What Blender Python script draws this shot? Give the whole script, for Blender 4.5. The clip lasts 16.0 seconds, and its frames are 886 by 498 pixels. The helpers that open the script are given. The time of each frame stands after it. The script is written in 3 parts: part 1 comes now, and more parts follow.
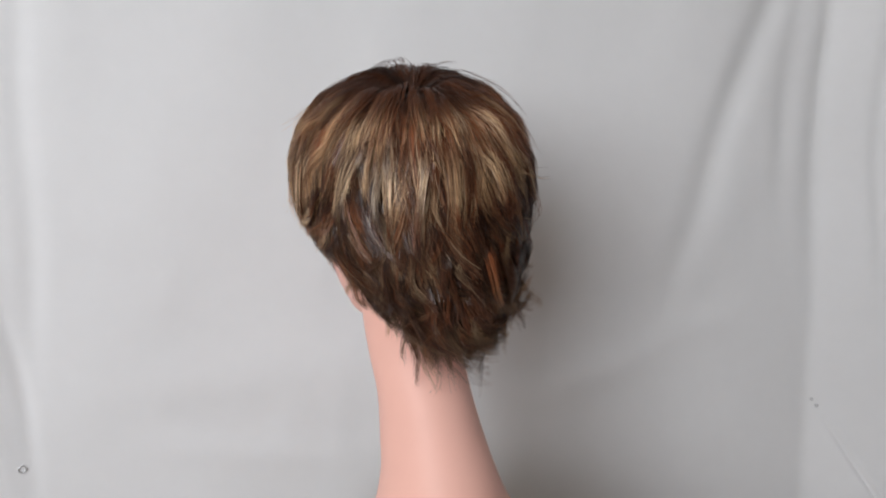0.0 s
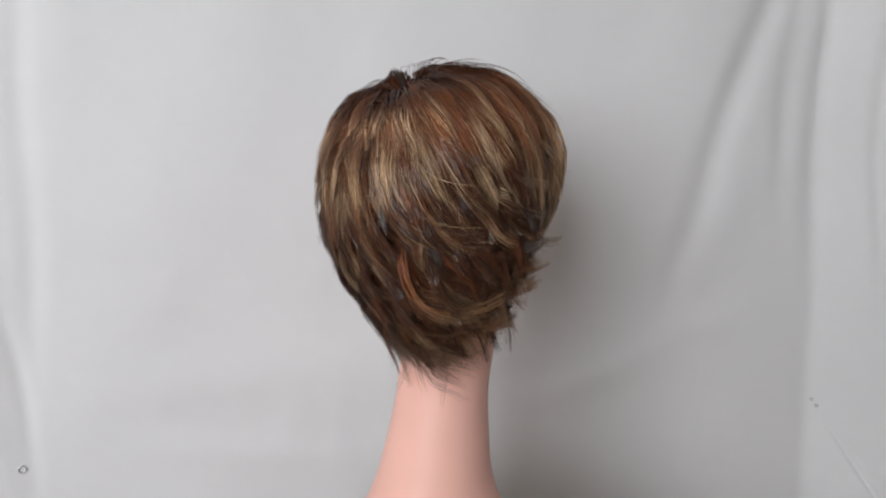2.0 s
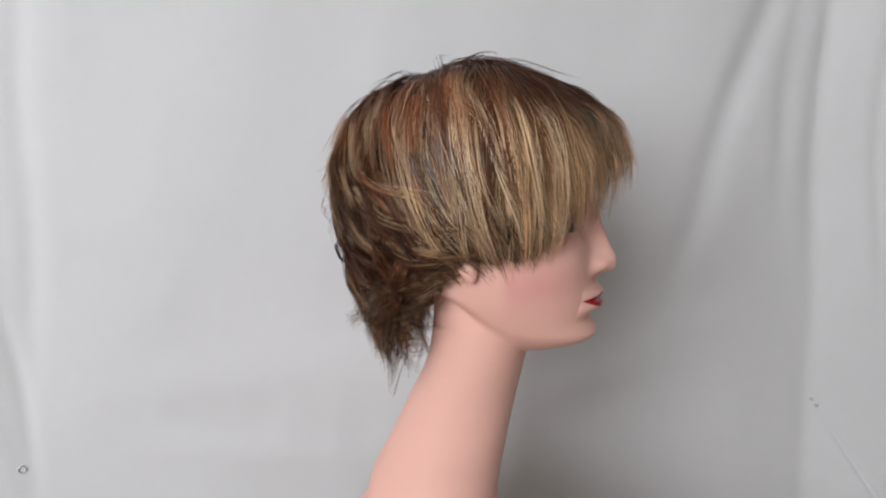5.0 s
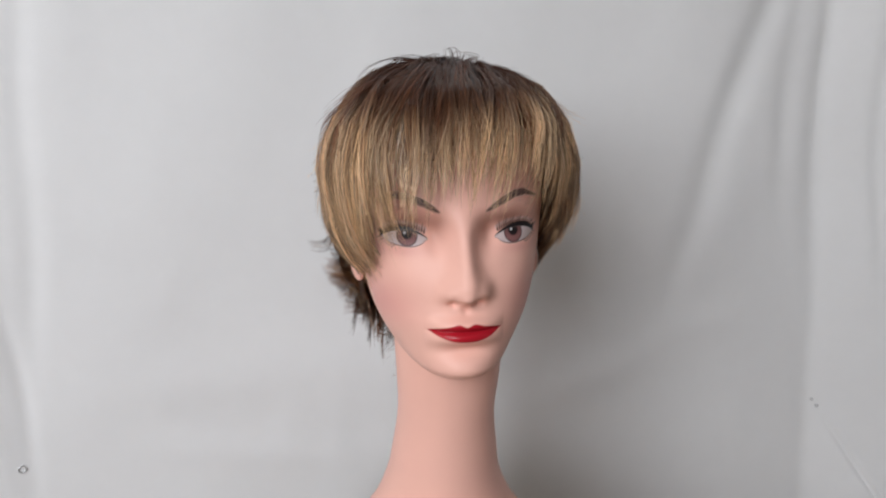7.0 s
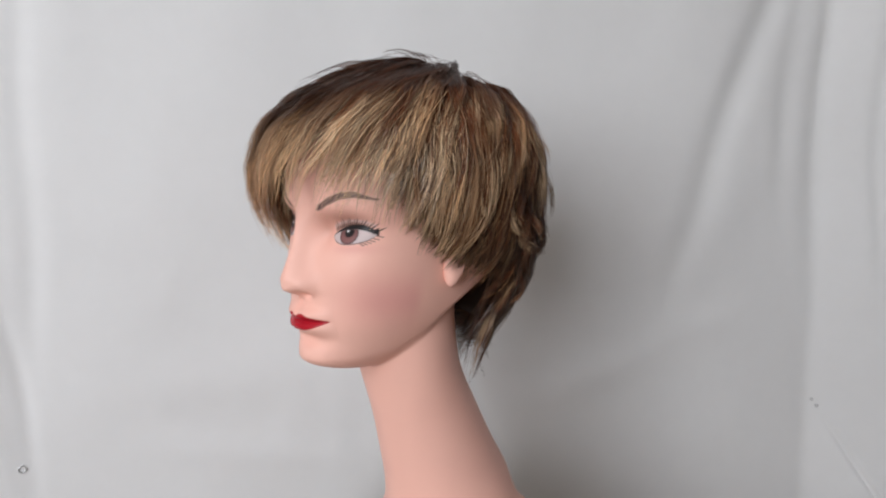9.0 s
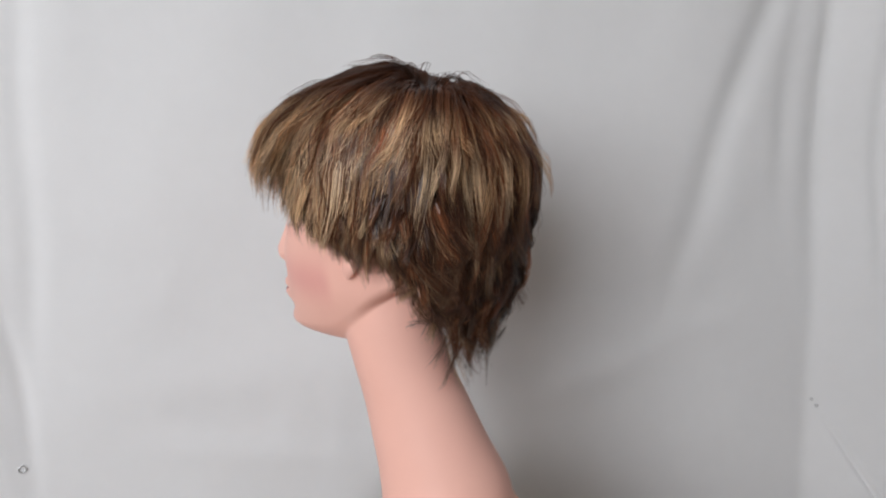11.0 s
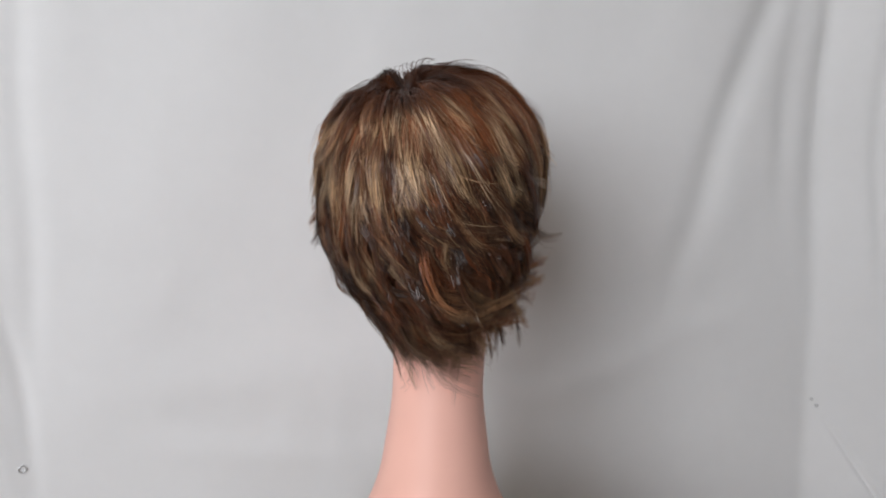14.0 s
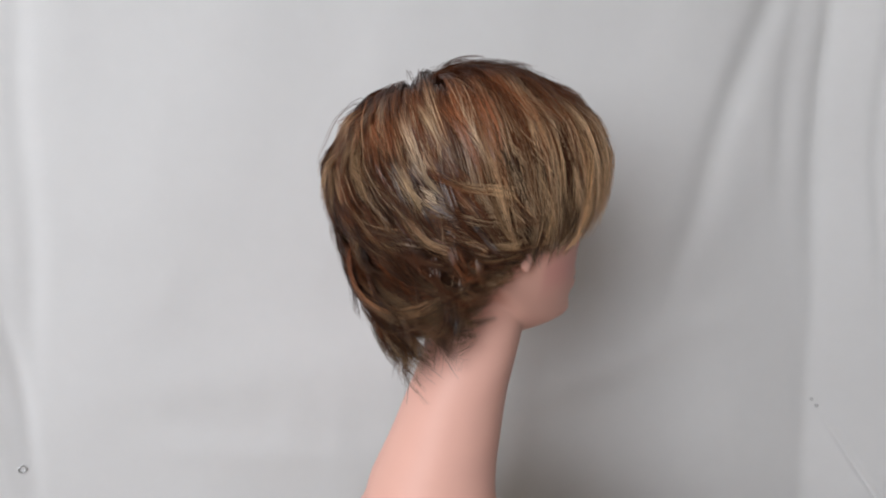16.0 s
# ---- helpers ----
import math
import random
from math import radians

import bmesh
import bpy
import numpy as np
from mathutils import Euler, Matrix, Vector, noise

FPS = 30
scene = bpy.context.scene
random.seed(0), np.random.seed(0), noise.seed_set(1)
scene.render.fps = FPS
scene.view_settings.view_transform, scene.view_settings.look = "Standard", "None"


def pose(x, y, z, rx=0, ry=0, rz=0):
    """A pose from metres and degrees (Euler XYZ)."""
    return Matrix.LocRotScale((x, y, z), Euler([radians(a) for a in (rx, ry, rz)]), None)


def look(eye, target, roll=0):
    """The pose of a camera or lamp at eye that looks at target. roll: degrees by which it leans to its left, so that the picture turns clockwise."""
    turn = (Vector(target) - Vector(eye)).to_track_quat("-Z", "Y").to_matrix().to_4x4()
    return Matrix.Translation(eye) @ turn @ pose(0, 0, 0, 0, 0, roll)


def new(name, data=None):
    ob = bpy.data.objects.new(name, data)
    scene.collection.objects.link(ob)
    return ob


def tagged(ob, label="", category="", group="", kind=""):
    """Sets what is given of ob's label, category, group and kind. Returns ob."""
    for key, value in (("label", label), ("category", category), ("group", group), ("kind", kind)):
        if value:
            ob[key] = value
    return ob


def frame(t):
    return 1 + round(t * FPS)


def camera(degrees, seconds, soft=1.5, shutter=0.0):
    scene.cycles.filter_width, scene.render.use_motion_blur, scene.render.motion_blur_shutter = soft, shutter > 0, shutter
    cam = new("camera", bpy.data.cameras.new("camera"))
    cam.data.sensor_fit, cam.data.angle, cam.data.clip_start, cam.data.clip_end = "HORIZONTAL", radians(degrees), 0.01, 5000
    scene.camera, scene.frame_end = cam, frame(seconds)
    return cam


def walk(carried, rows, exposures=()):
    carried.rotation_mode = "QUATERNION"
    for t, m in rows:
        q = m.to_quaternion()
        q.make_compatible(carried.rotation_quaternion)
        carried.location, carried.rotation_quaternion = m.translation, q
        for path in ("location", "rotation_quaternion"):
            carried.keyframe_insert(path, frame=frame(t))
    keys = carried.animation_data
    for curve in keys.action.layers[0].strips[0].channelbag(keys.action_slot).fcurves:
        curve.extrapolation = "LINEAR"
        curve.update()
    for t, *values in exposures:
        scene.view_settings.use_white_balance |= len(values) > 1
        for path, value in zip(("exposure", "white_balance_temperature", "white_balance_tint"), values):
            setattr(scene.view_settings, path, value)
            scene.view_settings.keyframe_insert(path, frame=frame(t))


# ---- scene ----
# Plan: z up, the turntable's axis is x = y = 0, the lens looks along +y and a little down.
cam = camera(62.0, 16.0, soft=2.1)
EYE = pose(0.0068, -0.52, 1.10, 90 - 9.6, 1.0, 0)
walk(cam, [(0.0, EYE), (16.0, EYE)])

# ---- light: a daylit window in the wall behind the camera ----
world = bpy.data.worlds.new("daylight")
scene.world = world
world.use_nodes = True
wn = world.node_tree.nodes
sky = wn.new("ShaderNodeTexSky")
sky.sky_type = "NISHITA"
sky.sun_disc = False
sky.sun_elevation, sky.sun_rotation = radians(38), radians(120)
world.node_tree.links.new(sky.outputs[0], wn["Background"].inputs["Color"])
wn["Background"].inputs["Strength"].default_value = 0.10

WIN_X0, WIN_X1, WIN_Z0, WIN_Z1 = -1.70, -0.30, 1.10, 2.40
ROOM_X0, ROOM_X1, ROOM_Y0, ROOM_Y1, ROOM_Z1 = -2.40, 1.60, -2.20, 1.10, 2.50
lamp = bpy.data.lights.new("window_daylight", "AREA")
lamp.shape, lamp.size, lamp.size_y = "RECTANGLE", WIN_X1 - WIN_X0, WIN_Z1 - WIN_Z0
lamp.energy, lamp.color = 53.5, (0.945, 0.965, 1.01)
lamp_ob = new("window_daylight", lamp)
WIN_MID = ((WIN_X0 + WIN_X1) / 2, ROOM_Y0 - 0.02, (WIN_Z0 + WIN_Z1) / 2)
lamp_ob.matrix_world = look(WIN_MID, (WIN_MID[0], 0, WIN_MID[2]))
scene.view_settings.exposure = 0.0


# ---- materials ----
def material(name, color, rough=0.6, spec=0.5):
    m = bpy.data.materials.new(name)
    m.use_nodes = True
    b = m.node_tree.nodes["Principled BSDF"]
    b.inputs["Base Color"].default_value = (*color, 1)
    b.inputs["Roughness"].default_value = rough
    b.inputs["Specular IOR Level"].default_value = spec
    return m, b


def noisy(m, b, color, amount, scale, bump=0.0, bump_scale=200.0, detail=4.0):
    """Two-scale variation of the colour, and a fine relief."""
    nt = m.node_tree
    tc = nt.nodes.new("ShaderNodeTexCoord")
    n1, n2 = nt.nodes.new("ShaderNodeTexNoise"), nt.nodes.new("ShaderNodeTexNoise")
    n1.inputs["Scale"].default_value, n2.inputs["Scale"].default_value = scale, scale * 9
    n1.inputs["Detail"].default_value = n2.inputs["Detail"].default_value = detail
    add = nt.nodes.new("ShaderNodeMath")
    add.operation = "MULTIPLY_ADD"
    add.inputs[1].default_value = 0.35
    ramp = nt.nodes.new("ShaderNodeValToRGB")
    lo, hi = [c * (1 - amount) for c in color], [min(1, c * (1 + amount)) for c in color]
    ramp.color_ramp.elements[0].color, ramp.color_ramp.elements[1].color = (*lo, 1), (*hi, 1)
    ramp.color_ramp.elements[0].position, ramp.color_ramp.elements[1].position = 0.35, 1.0
    L = nt.links.new
    L(tc.outputs["Object"], n1.inputs["Vector"])
    L(tc.outputs["Object"], n2.inputs["Vector"])
    L(n2.outputs["Fac"], add.inputs[0])
    L(n1.outputs["Fac"], add.inputs[2])
    L(add.outputs[0], ramp.inputs["Fac"])
    L(ramp.outputs["Color"], b.inputs["Base Color"])
    if bump:
        n3, bp = nt.nodes.new("ShaderNodeTexNoise"), nt.nodes.new("ShaderNodeBump")
        n3.inputs["Scale"].default_value = bump_scale
        bp.inputs["Strength"].default_value, bp.inputs["Distance"].default_value = bump, 0.001
        L(tc.outputs["Object"], n3.inputs["Vector"])
        L(n3.outputs["Fac"], bp.inputs["Height"])
        L(bp.outputs["Normal"], b.inputs["Normal"])


CLOTH, b_ = material("white_cotton", (0.80, 0.80, 0.80), 0.9, 0.1)
noisy(CLOTH, b_, (0.79, 0.79, 0.79), 0.03, 6, 0.25, 900)
PAINT, b_ = material("wall_paint", (0.78, 0.77, 0.75), 0.85, 0.2)
noisy(PAINT, b_, (0.345, 0.315, 0.29), 0.05, 3, 0.15, 250)
CEILING, b_ = material("ceiling_paint", (0.8, 0.8, 0.79), 0.85, 0.2)
noisy(CEILING, b_, (0.70, 0.69, 0.67), 0.04, 3, 0.15, 250)
FLOORING, b_ = material("floor_boards", (0.30, 0.21, 0.14), 0.5)
noisy(FLOORING, b_, (0.28, 0.20, 0.13), 0.25, 5, 0.2, 120)
TABLE, b_ = material("table_wood", (0.35, 0.25, 0.16), 0.45)
noisy(TABLE, b_, (0.33, 0.24, 0.15), 0.2, 9, 0.2, 160)
PLASTIC, b_ = material("white_plastic", (0.75, 0.75, 0.74), 0.35)
STUD, b_ = material("dull_metal", (0.60, 0.60, 0.60), 0.4)
b_.inputs["Metallic"].default_value = 0.5


def skin_material():
    m, b = material("painted_skin_plastic", (0.7, 0.45, 0.37), 0.42, 0.26)
    nt = m.node_tree
    at = nt.nodes.new("ShaderNodeAttribute")
    at.attribute_name = "make_up"
    gl = nt.nodes.new("ShaderNodeMapRange")
    gl.inputs["To Min"].default_value, gl.inputs["To Max"].default_value = 0.46, 0.24
    nz, hs = nt.nodes.new("ShaderNodeTexNoise"), nt.nodes.new("ShaderNodeHueSaturation")
    mr = nt.nodes.new("ShaderNodeMapRange")
    tc = nt.nodes.new("ShaderNodeTexCoord")
    nz.inputs["Scale"].default_value, nz.inputs["Detail"].default_value = 22, 5
    mr.inputs["To Min"].default_value, mr.inputs["To Max"].default_value = 0.95, 1.04
    bp, nb = nt.nodes.new("ShaderNodeBump"), nt.nodes.new("ShaderNodeTexNoise")
    nb.inputs["Scale"].default_value = 500
    bp.inputs["Strength"].default_value, bp.inputs["Distance"].default_value = 0.06, 0.0005
    L = nt.links.new
    L(tc.outputs["Object"], nz.inputs["Vector"])
    L(tc.outputs["Object"], nb.inputs["Vector"])
    L(nb.outputs["Fac"], bp.inputs["Height"])
    L(bp.outputs["Normal"], b.inputs["Normal"])
    L(nz.outputs["Fac"], mr.inputs["Value"])
    L(mr.outputs["Result"], hs.inputs["Value"])
    L(at.outputs["Color"], hs.inputs["Color"])
    L(hs.outputs["Color"], b.inputs["Base Color"])
    L(at.outputs["Alpha"], gl.inputs["Value"])
    L(gl.outputs["Result"], b.inputs["Roughness"])
    return m


def hair_material():
    m, b = material("dyed_fibre", (0.1, 0.06, 0.04), 0.30, 0.40)
    nt = m.node_tree
    at, geo = nt.nodes.new("ShaderNodeAttribute"), nt.nodes.new("ShaderNodeNewGeometry")
    at.attribute_name = "dye"
    mr, hs = nt.nodes.new("ShaderNodeMapRange"), nt.nodes.new("ShaderNodeHueSaturation")
    mr.inputs["To Min"].default_value, mr.inputs["To Max"].default_value = 0.66, 1.36
    L = nt.links.new
    L(geo.outputs["Random Per Island"], mr.inputs["Value"])
    L(mr.outputs["Result"], hs.inputs["Value"])
    L(at.outputs["Color"], hs.inputs["Color"])
    L(hs.outputs["Color"], b.inputs["Base Color"])
    # fibres let a part of the light through
    tr, mx = nt.nodes.new("ShaderNodeBsdfTranslucent"), nt.nodes.new("ShaderNodeMixShader")
    mx.inputs["Fac"].default_value = 0.06
    L(hs.outputs["Color"], tr.inputs["Color"])
    L(b.outputs[0], mx.inputs[1])
    L(tr.outputs[0], mx.inputs[2])
    L(mx.outputs[0], nt.nodes["Material Output"].inputs["Surface"])
    return m


SKIN, HAIR = skin_material(), hair_material()
CAP, b_ = material("wig_cap_weave", (0.03, 0.016, 0.01), 0.7, 0.2)
noisy(CAP, b_, (0.035, 0.018, 0.011), 0.4, 60, 0.5, 700)


# ---- mesh helpers ----
def mesh_object(name, verts, faces, mat, parent=None, smooth=True, label=""):
    """One mesh object from computed arrays (verts n x 3, faces n x 3 or 4)."""
    verts, faces = np.asarray(verts, float), np.asarray(faces, int)
    me = bpy.data.meshes.new(name)
    me.vertices.add(len(verts))
    me.vertices.foreach_set("co", verts.ravel())
    k = faces.shape[1]
    me.loops.add(faces.size)
    me.loops.foreach_set("vertex_index", faces.ravel())
    me.polygons.add(len(faces))
    me.polygons.foreach_set("loop_start", np.arange(len(faces)) * k)
    me.update(calc_edges=True)
    me.validate()
    me.polygons.foreach_set("use_smooth", np.full(len(me.polygons), smooth))
    me.materials.append(mat)
    ob = new(name, me)
    if parent:
        ob.parent = parent
    return tagged(ob, label)


def paint(ob, name, rgba):
    layer = ob.data.color_attributes.new(name, "FLOAT_COLOR", "POINT")
    layer.data.foreach_set("color", np.asarray(rgba, float).ravel())


def grid_faces(nu, nv, wrap=False):
    """Quads of a grid of nu rows by nv columns (columns wrap round if asked)."""
    i, j = np.meshgrid(np.arange(nu - 1), np.arange(nv if wrap else nv - 1), indexing="ij")
    j2 = (j + 1) % nv
    return np.stack([i * nv + j, i * nv + j2, (i + 1) * nv + j2, (i + 1) * nv + j], -1).reshape(-1, 4)


def box(name, lo, hi, mat, bevel=0.0, parent=None, label=""):
    bm = bmesh.new()
    bmesh.ops.create_cube(bm, size=1)
    for v in bm.verts:
        v.co = [lo[i] + (v.co[i] + 0.5) * (hi[i] - lo[i]) for i in range(3)]
    if bevel:
        bmesh.ops.bevel(bm, geom=bm.edges[:], offset=bevel, segments=3, affect="EDGES")
    me = bpy.data.meshes.new(name)
    bm.to_mesh(me)
    bm.free()
    me.materials.append(mat)
    ob = new(name, me)
    if parent:
        ob.parent = parent
    return tagged(ob, label)


def smooth_step(a, b, x):
    t = np.clip((x - a) / (b - a), 0, 1)
    return t * t * (3 - 2 * t)


def glide(x, xs, ys):
    """A smooth line through the knots (cubic, with the knots' mean slopes)."""
    xs, ys = np.array(xs, float), np.array(ys, float)
    m = np.gradient(ys, xs)
    x = np.clip(x, xs[0], xs[-1])
    i = np.clip(np.searchsorted(xs, x) - 1, 0, len(xs) - 2)
    h = xs[i + 1] - xs[i]
    t = (x - xs[i]) / h
    return ys[i] * (1 + 2 * t) * (1 - t) ** 2 + m[i] * h * t * (1 - t) ** 2 + ys[i + 1] * t * t * (3 - 2 * t) + m[i + 1] * h * t * t * (t - 1)


def bump(x, z, x0, z0, sx, sz):
    return np.exp(-(((x - x0) / sx) ** 2) - ((z - z0) / sz) ** 2)


# ---- room ----
def room():
    W = 0.15
    x0, x1, y0, y1, z1 = ROOM_X0, ROOM_X1, ROOM_Y0, ROOM_Y1, ROOM_Z1
    def wall(name, lo, hi, label):
        tagged(box(name, lo, hi, PAINT), label, "wall", kind="structure")
    tagged(box("floor", (x0 - W, y0 - W, -0.1), (x1 + W, y1 + W, 0), FLOORING), "brown wooden floor of the room", "floor", kind="structure")
    tagged(box("ceiling", (x0 - W, y0 - W, z1), (x1 + W, y1 + W, z1 + 0.1), CEILING), "plain white painted ceiling", "ceiling", kind="structure")
    wall("wall_north", (x0 - W, y1, 0), (x1 + W, y1 + W, z1), "plain pale wall behind the white cloth")
    wall("wall_east", (x1, y0, 0), (x1 + W, y1, z1), "plain pale wall at one end of the room")
    wall("wall_west", (x0 - W, y0, 0), (x0, y1, z1), "plain pale wall at the window end of the room")
    wall("wall_south_below", (x0 - W, y0 - W, 0), (x1 + W, y0, WIN_Z0), "plain pale wall below the window opening")
    wall("wall_south_above", (x0 - W, y0 - W, WIN_Z1), (x1 + W, y0, z1), "plain pale wall above the window opening")
    wall("wall_south_left", (x0 - W, y0 - W, WIN_Z0), (WIN_X0, y0, WIN_Z1), "plain pale wall beside the window opening")
    wall("wall_south_right", (WIN_X1, y0 - W, WIN_Z0), (x1 + W, y0, WIN_Z1), "plain pale wall behind the camera")


room()

# ---- the cloth: one sheet hung behind the table ----
TABLE_Z = 0.746
CORNER_L, CORNER_R = (-0.452, 0.185), (0.486, 0.385)


def fold(s, z, s0, z0, s1, z1, width, height):
    """A ridge (or, below zero, a crease) along a line in the sheet, fading at both ends."""
    dx, dz = s1 - s0, z1 - z0
    ln = math.hypot(dx, dz)
    along = ((s - s0) * dx + (z - z0) * dz) / ln
    across = ((s - s0) * dz - (z - z0) * dx) / ln + 0.006 * np.sin(along * 8 + 20 * s0) + 0.003 * np.sin(along * 21 + 9 * z1)
    fade = smooth_step(-0.02, 0.12, along) * (1 - smooth_step(ln - 0.22, ln + 0.02, along))
    return height * fade * np.exp(-(across / width) ** 2)


def sheet(s, v):
    """Points of the hung sheet, s along it and v up it, with its folds."""
    (xl, yl), (xr, yr) = CORNER_L, CORNER_R
    back = math.hypot(xr - xl, yr - yl)
    ex, ey = (xr - xl) / back, (yr - yl) / back          # along the back
    nx, ny = ey, -ex                                     # out of the back, towards the lens
    d = 0.006 * np.sin(s * 7 + 0.8) * np.sin(v * 5)
    d = d + 0.003 * np.sin(s * 17 + v * 6) * smooth_step(0.45, 0.8, s)
    # hollows that fan out from the upper right
    d += fold(s, v, 0.955, 1.55, 0.735, 0.85, 0.021, -0.0072)
    d += fold(s, v, 0.900, 1.55, 0.880, 0.92, 0.016, -0.0034)
    d += fold(s, v, 0.943, 1.55, 0.930, 0.85, 0.013, -0.0032)
    d += fold(s, v, 0.800, 1.55, 0.640, 1.00, 0.040, -0.0030)
    d += fold(s, v, 1.000, 1.55, 1.022, 0.80, 0.012, -0.0050)
    # slack rolls low across the back
    d += fold(s, v, 0.50, 0.775, 0.90, 0.880, 0.022, 0.0026)
    d += fold(s, v, 0.05, 0.825, 0.62, 0.845, 0.030, 0.0022)
    d += fold(s, v, 0.10, 0.760, 0.52, 0.735, 0.020, 0.0022)
    # creases at the other end, and the sharp one below the pins
    d += fold(s, v, 0.062, 1.35, 0.045, 0.74, 0.012, -0.0022)
    d += fold(s, v, 0.010, 0.95, 0.035, 0.66, 0.008, -0.0030)
    d += fold(s, v, -0.02, 0.86, 0.012, 0.70, 0.010, 0.0030)
    d += fold(s, v, 0.22, 1.6, 0.16, 0.9, 0.09, 0.003)
    bend = 0.9537 + 0.60 * (0.735 - v) + 0.25 * (0.735 - v) ** 2
    d += -0.0050 * np.exp(-(((s - bend) / 0.0042) ** 2)) * smooth_step(0.745, 0.67, v) * smooth_step(0.40, 0.50, v)
    d += 0.0040 * smooth_step(-0.05, 0.0, bend - s) * smooth_step(0.03, 0.0, s - bend) * smooth_step(0.76, 0.60, v) * smooth_step(0.40, 0.55, v)
    wr = [noise.noise(Vector((a_ * 9, b_ * 5, 2.0))) + 0.28 * noise.noise(Vector((a_ * 26, b_ * 17, 7.0))) for a_, b_ in zip(s.ravel(), v.ravel())]
    d = d + 0.0032 * np.array(wr).reshape(s.shape)
    # the sheet turns forward round both ends with a rounded corner
    e, turn = 0.03, 0.55
    past_l, past_r = np.clip(e - s, 0, None), np.clip(s - (back - e), 0, None)
    past = past_l + past_r
    lim = 2 * e * turn / (math.pi / 2 * 1.27)
    rl, extra = lim / turn, np.clip(past - lim, 0, None)
    q = np.minimum(past, lim) / rl
    fwd, lat = rl * (1 - np.cos(q)) + extra * math.sin(turn), rl * np.sin(q) + extra * math.cos(turn)
    fwd = np.where(past_l > 0, 0.3, 1.0) * fwd
    base = np.clip(s, e, back - e) + np.where(past_l > 0, -lat, lat)
    return np.stack([xl + ex * base + nx * (fwd + d), yl + ey * base + ny * (fwd + d), v], -1)


def cloth():
    s, v = np.meshgrid(np.linspace(-0.20, 1.20, 480), np.concatenate([np.linspace(1.75, 0.52, 440), np.linspace(0.51, 0.02, 30)]))
    ob = mesh_object("backdrop", sheet(s, v).reshape(-1, 3), grid_faces(*s.shape), CLOTH)
    so = ob.modifiers.new("thickness", "SOLIDIFY")
    so.thickness, so.offset = 0.0008, 1
    return tagged(ob, "white cotton sheet hung in soft folds as a photo backdrop", "backdrop", kind="structure")


cloth()


def ring(name, s, v, radius, thick, label, category):
    """A small ring set in the sheet."""
    a, b = np.meshgrid(np.linspace(0, 2 * math.pi, 28, endpoint=False), np.linspace(0, 2 * math.pi, 10, endpoint=False), indexing="ij")
    p = np.stack([(radius + thick * np.cos(b)) * np.cos(a), (radius + thick * np.cos(b)) * np.sin(a), thick * np.sin(b)], -1).reshape(-1, 3)
    f = grid_faces(28, 10, True)
    f = np.concatenate([f, np.stack([270 + np.arange(10), 270 + (np.arange(10) + 1) % 10, (np.arange(10) + 1) % 10, np.arange(10)], -1)])
    ob = mesh_object(name, p, f, STUD)
    at = sheet(np.array([s, s + 0.004, s]), np.array([v, v, v + 0.004]))
    out = Vector(np.cross(at[1] - at[0], at[2] - at[0])).normalized()
    ob.matrix_world = Matrix.Translation(Vector(at[0]) + out * 0.0008) @ out.to_track_quat("Z", "Y").to_matrix().to_4x4()
    return tagged(ob, label, category, "metal rings in the sheet")


ring("eyelet", 0.020, 0.757, 0.0036, 0.0008, "small grey metal eyelet in the white sheet", "eyelet")
ring("pin", 0.9445, 0.7457, 0.0014, 0.0009, "small grey pin head stuck in the white sheet", "pin")
ring("pin", 0.9509, 0.7374, 0.0016, 0.0010, "small grey pin head at the top of a crease", "pin")


def table():
    t = tagged(new("table"), "small square wooden side table under the turntable", "table")
    box("tabletop", (-0.125, -0.13, TABLE_Z - 0.032), (0.125, 0.115, TABLE_Z - 0.002), TABLE, 0.004, t)
    for x in (-0.12, 0.08):
        for y in (-0.125, 0.065):
            box("leg", (x, y, 0), (x + 0.04, y + 0.04, TABLE_Z - 0.032), TABLE, 0.003, t)


table()


# The turntable runs unevenly: degrees by which it leads its mean angle, over one turn of 12.5 s.
LEAD_T = [0, 0.5, 1, 1.5, 2, 2.5, 3.2, 4.4, 5.5, 6, 6.5, 7, 7.5, 8, 8.5, 9, 9.5, 10, 11.2, 12.5]
LEAD = [-2.8, -1.6, 0.2, 2.2, 4.0, 4.4, 4.2, 4.8, 4.1, 1.8, -0.6, -3.2, -3.2, -2.7, -2.1, -1.5, -1.8, -4.2, -4.4, -2.8]


def turning(t):
    """The turntable's angle in degrees: one turn clockwise in 12.5 s."""
    return -360 * (t - 7.4) / 12.5 + float(np.interp(t % 12.5, LEAD_T, LEAD))


def lathe(name, profile, mat, parent=None, seg=96):
    prof = np.array(profile)
    a = np.linspace(0, 2 * math.pi, seg, endpoint=False)
    v = np.stack([prof[:, :1] * np.cos(a), prof[:, :1] * np.sin(a), np.repeat(prof[:, 1:], seg, 1)], -1).reshape(-1, 3)
    return mesh_object(name, v, grid_faces(len(prof), seg, True), mat, parent)


def turntable():
    t = tagged(new("turntable"), "round white plastic turntable under the display head", "turntable")
    z = TABLE_Z
    lathe("base", [(0.0, 0.0), (0.095, 0.0), (0.1, 0.003), (0.1, 0.012), (0.0, 0.012)], PLASTIC, t)
    plate = lathe("plate", [(0.0, 0.0125), (0.105, 0.0125), (0.11, 0.015), (0.11, 0.021), (0.107, 0.0235), (0.0, 0.024)], PLASTIC, t)
    t.matrix_world = pose(0, 0, z, 0, 0, turning(0))
    return t


TURNTABLE = turntable()

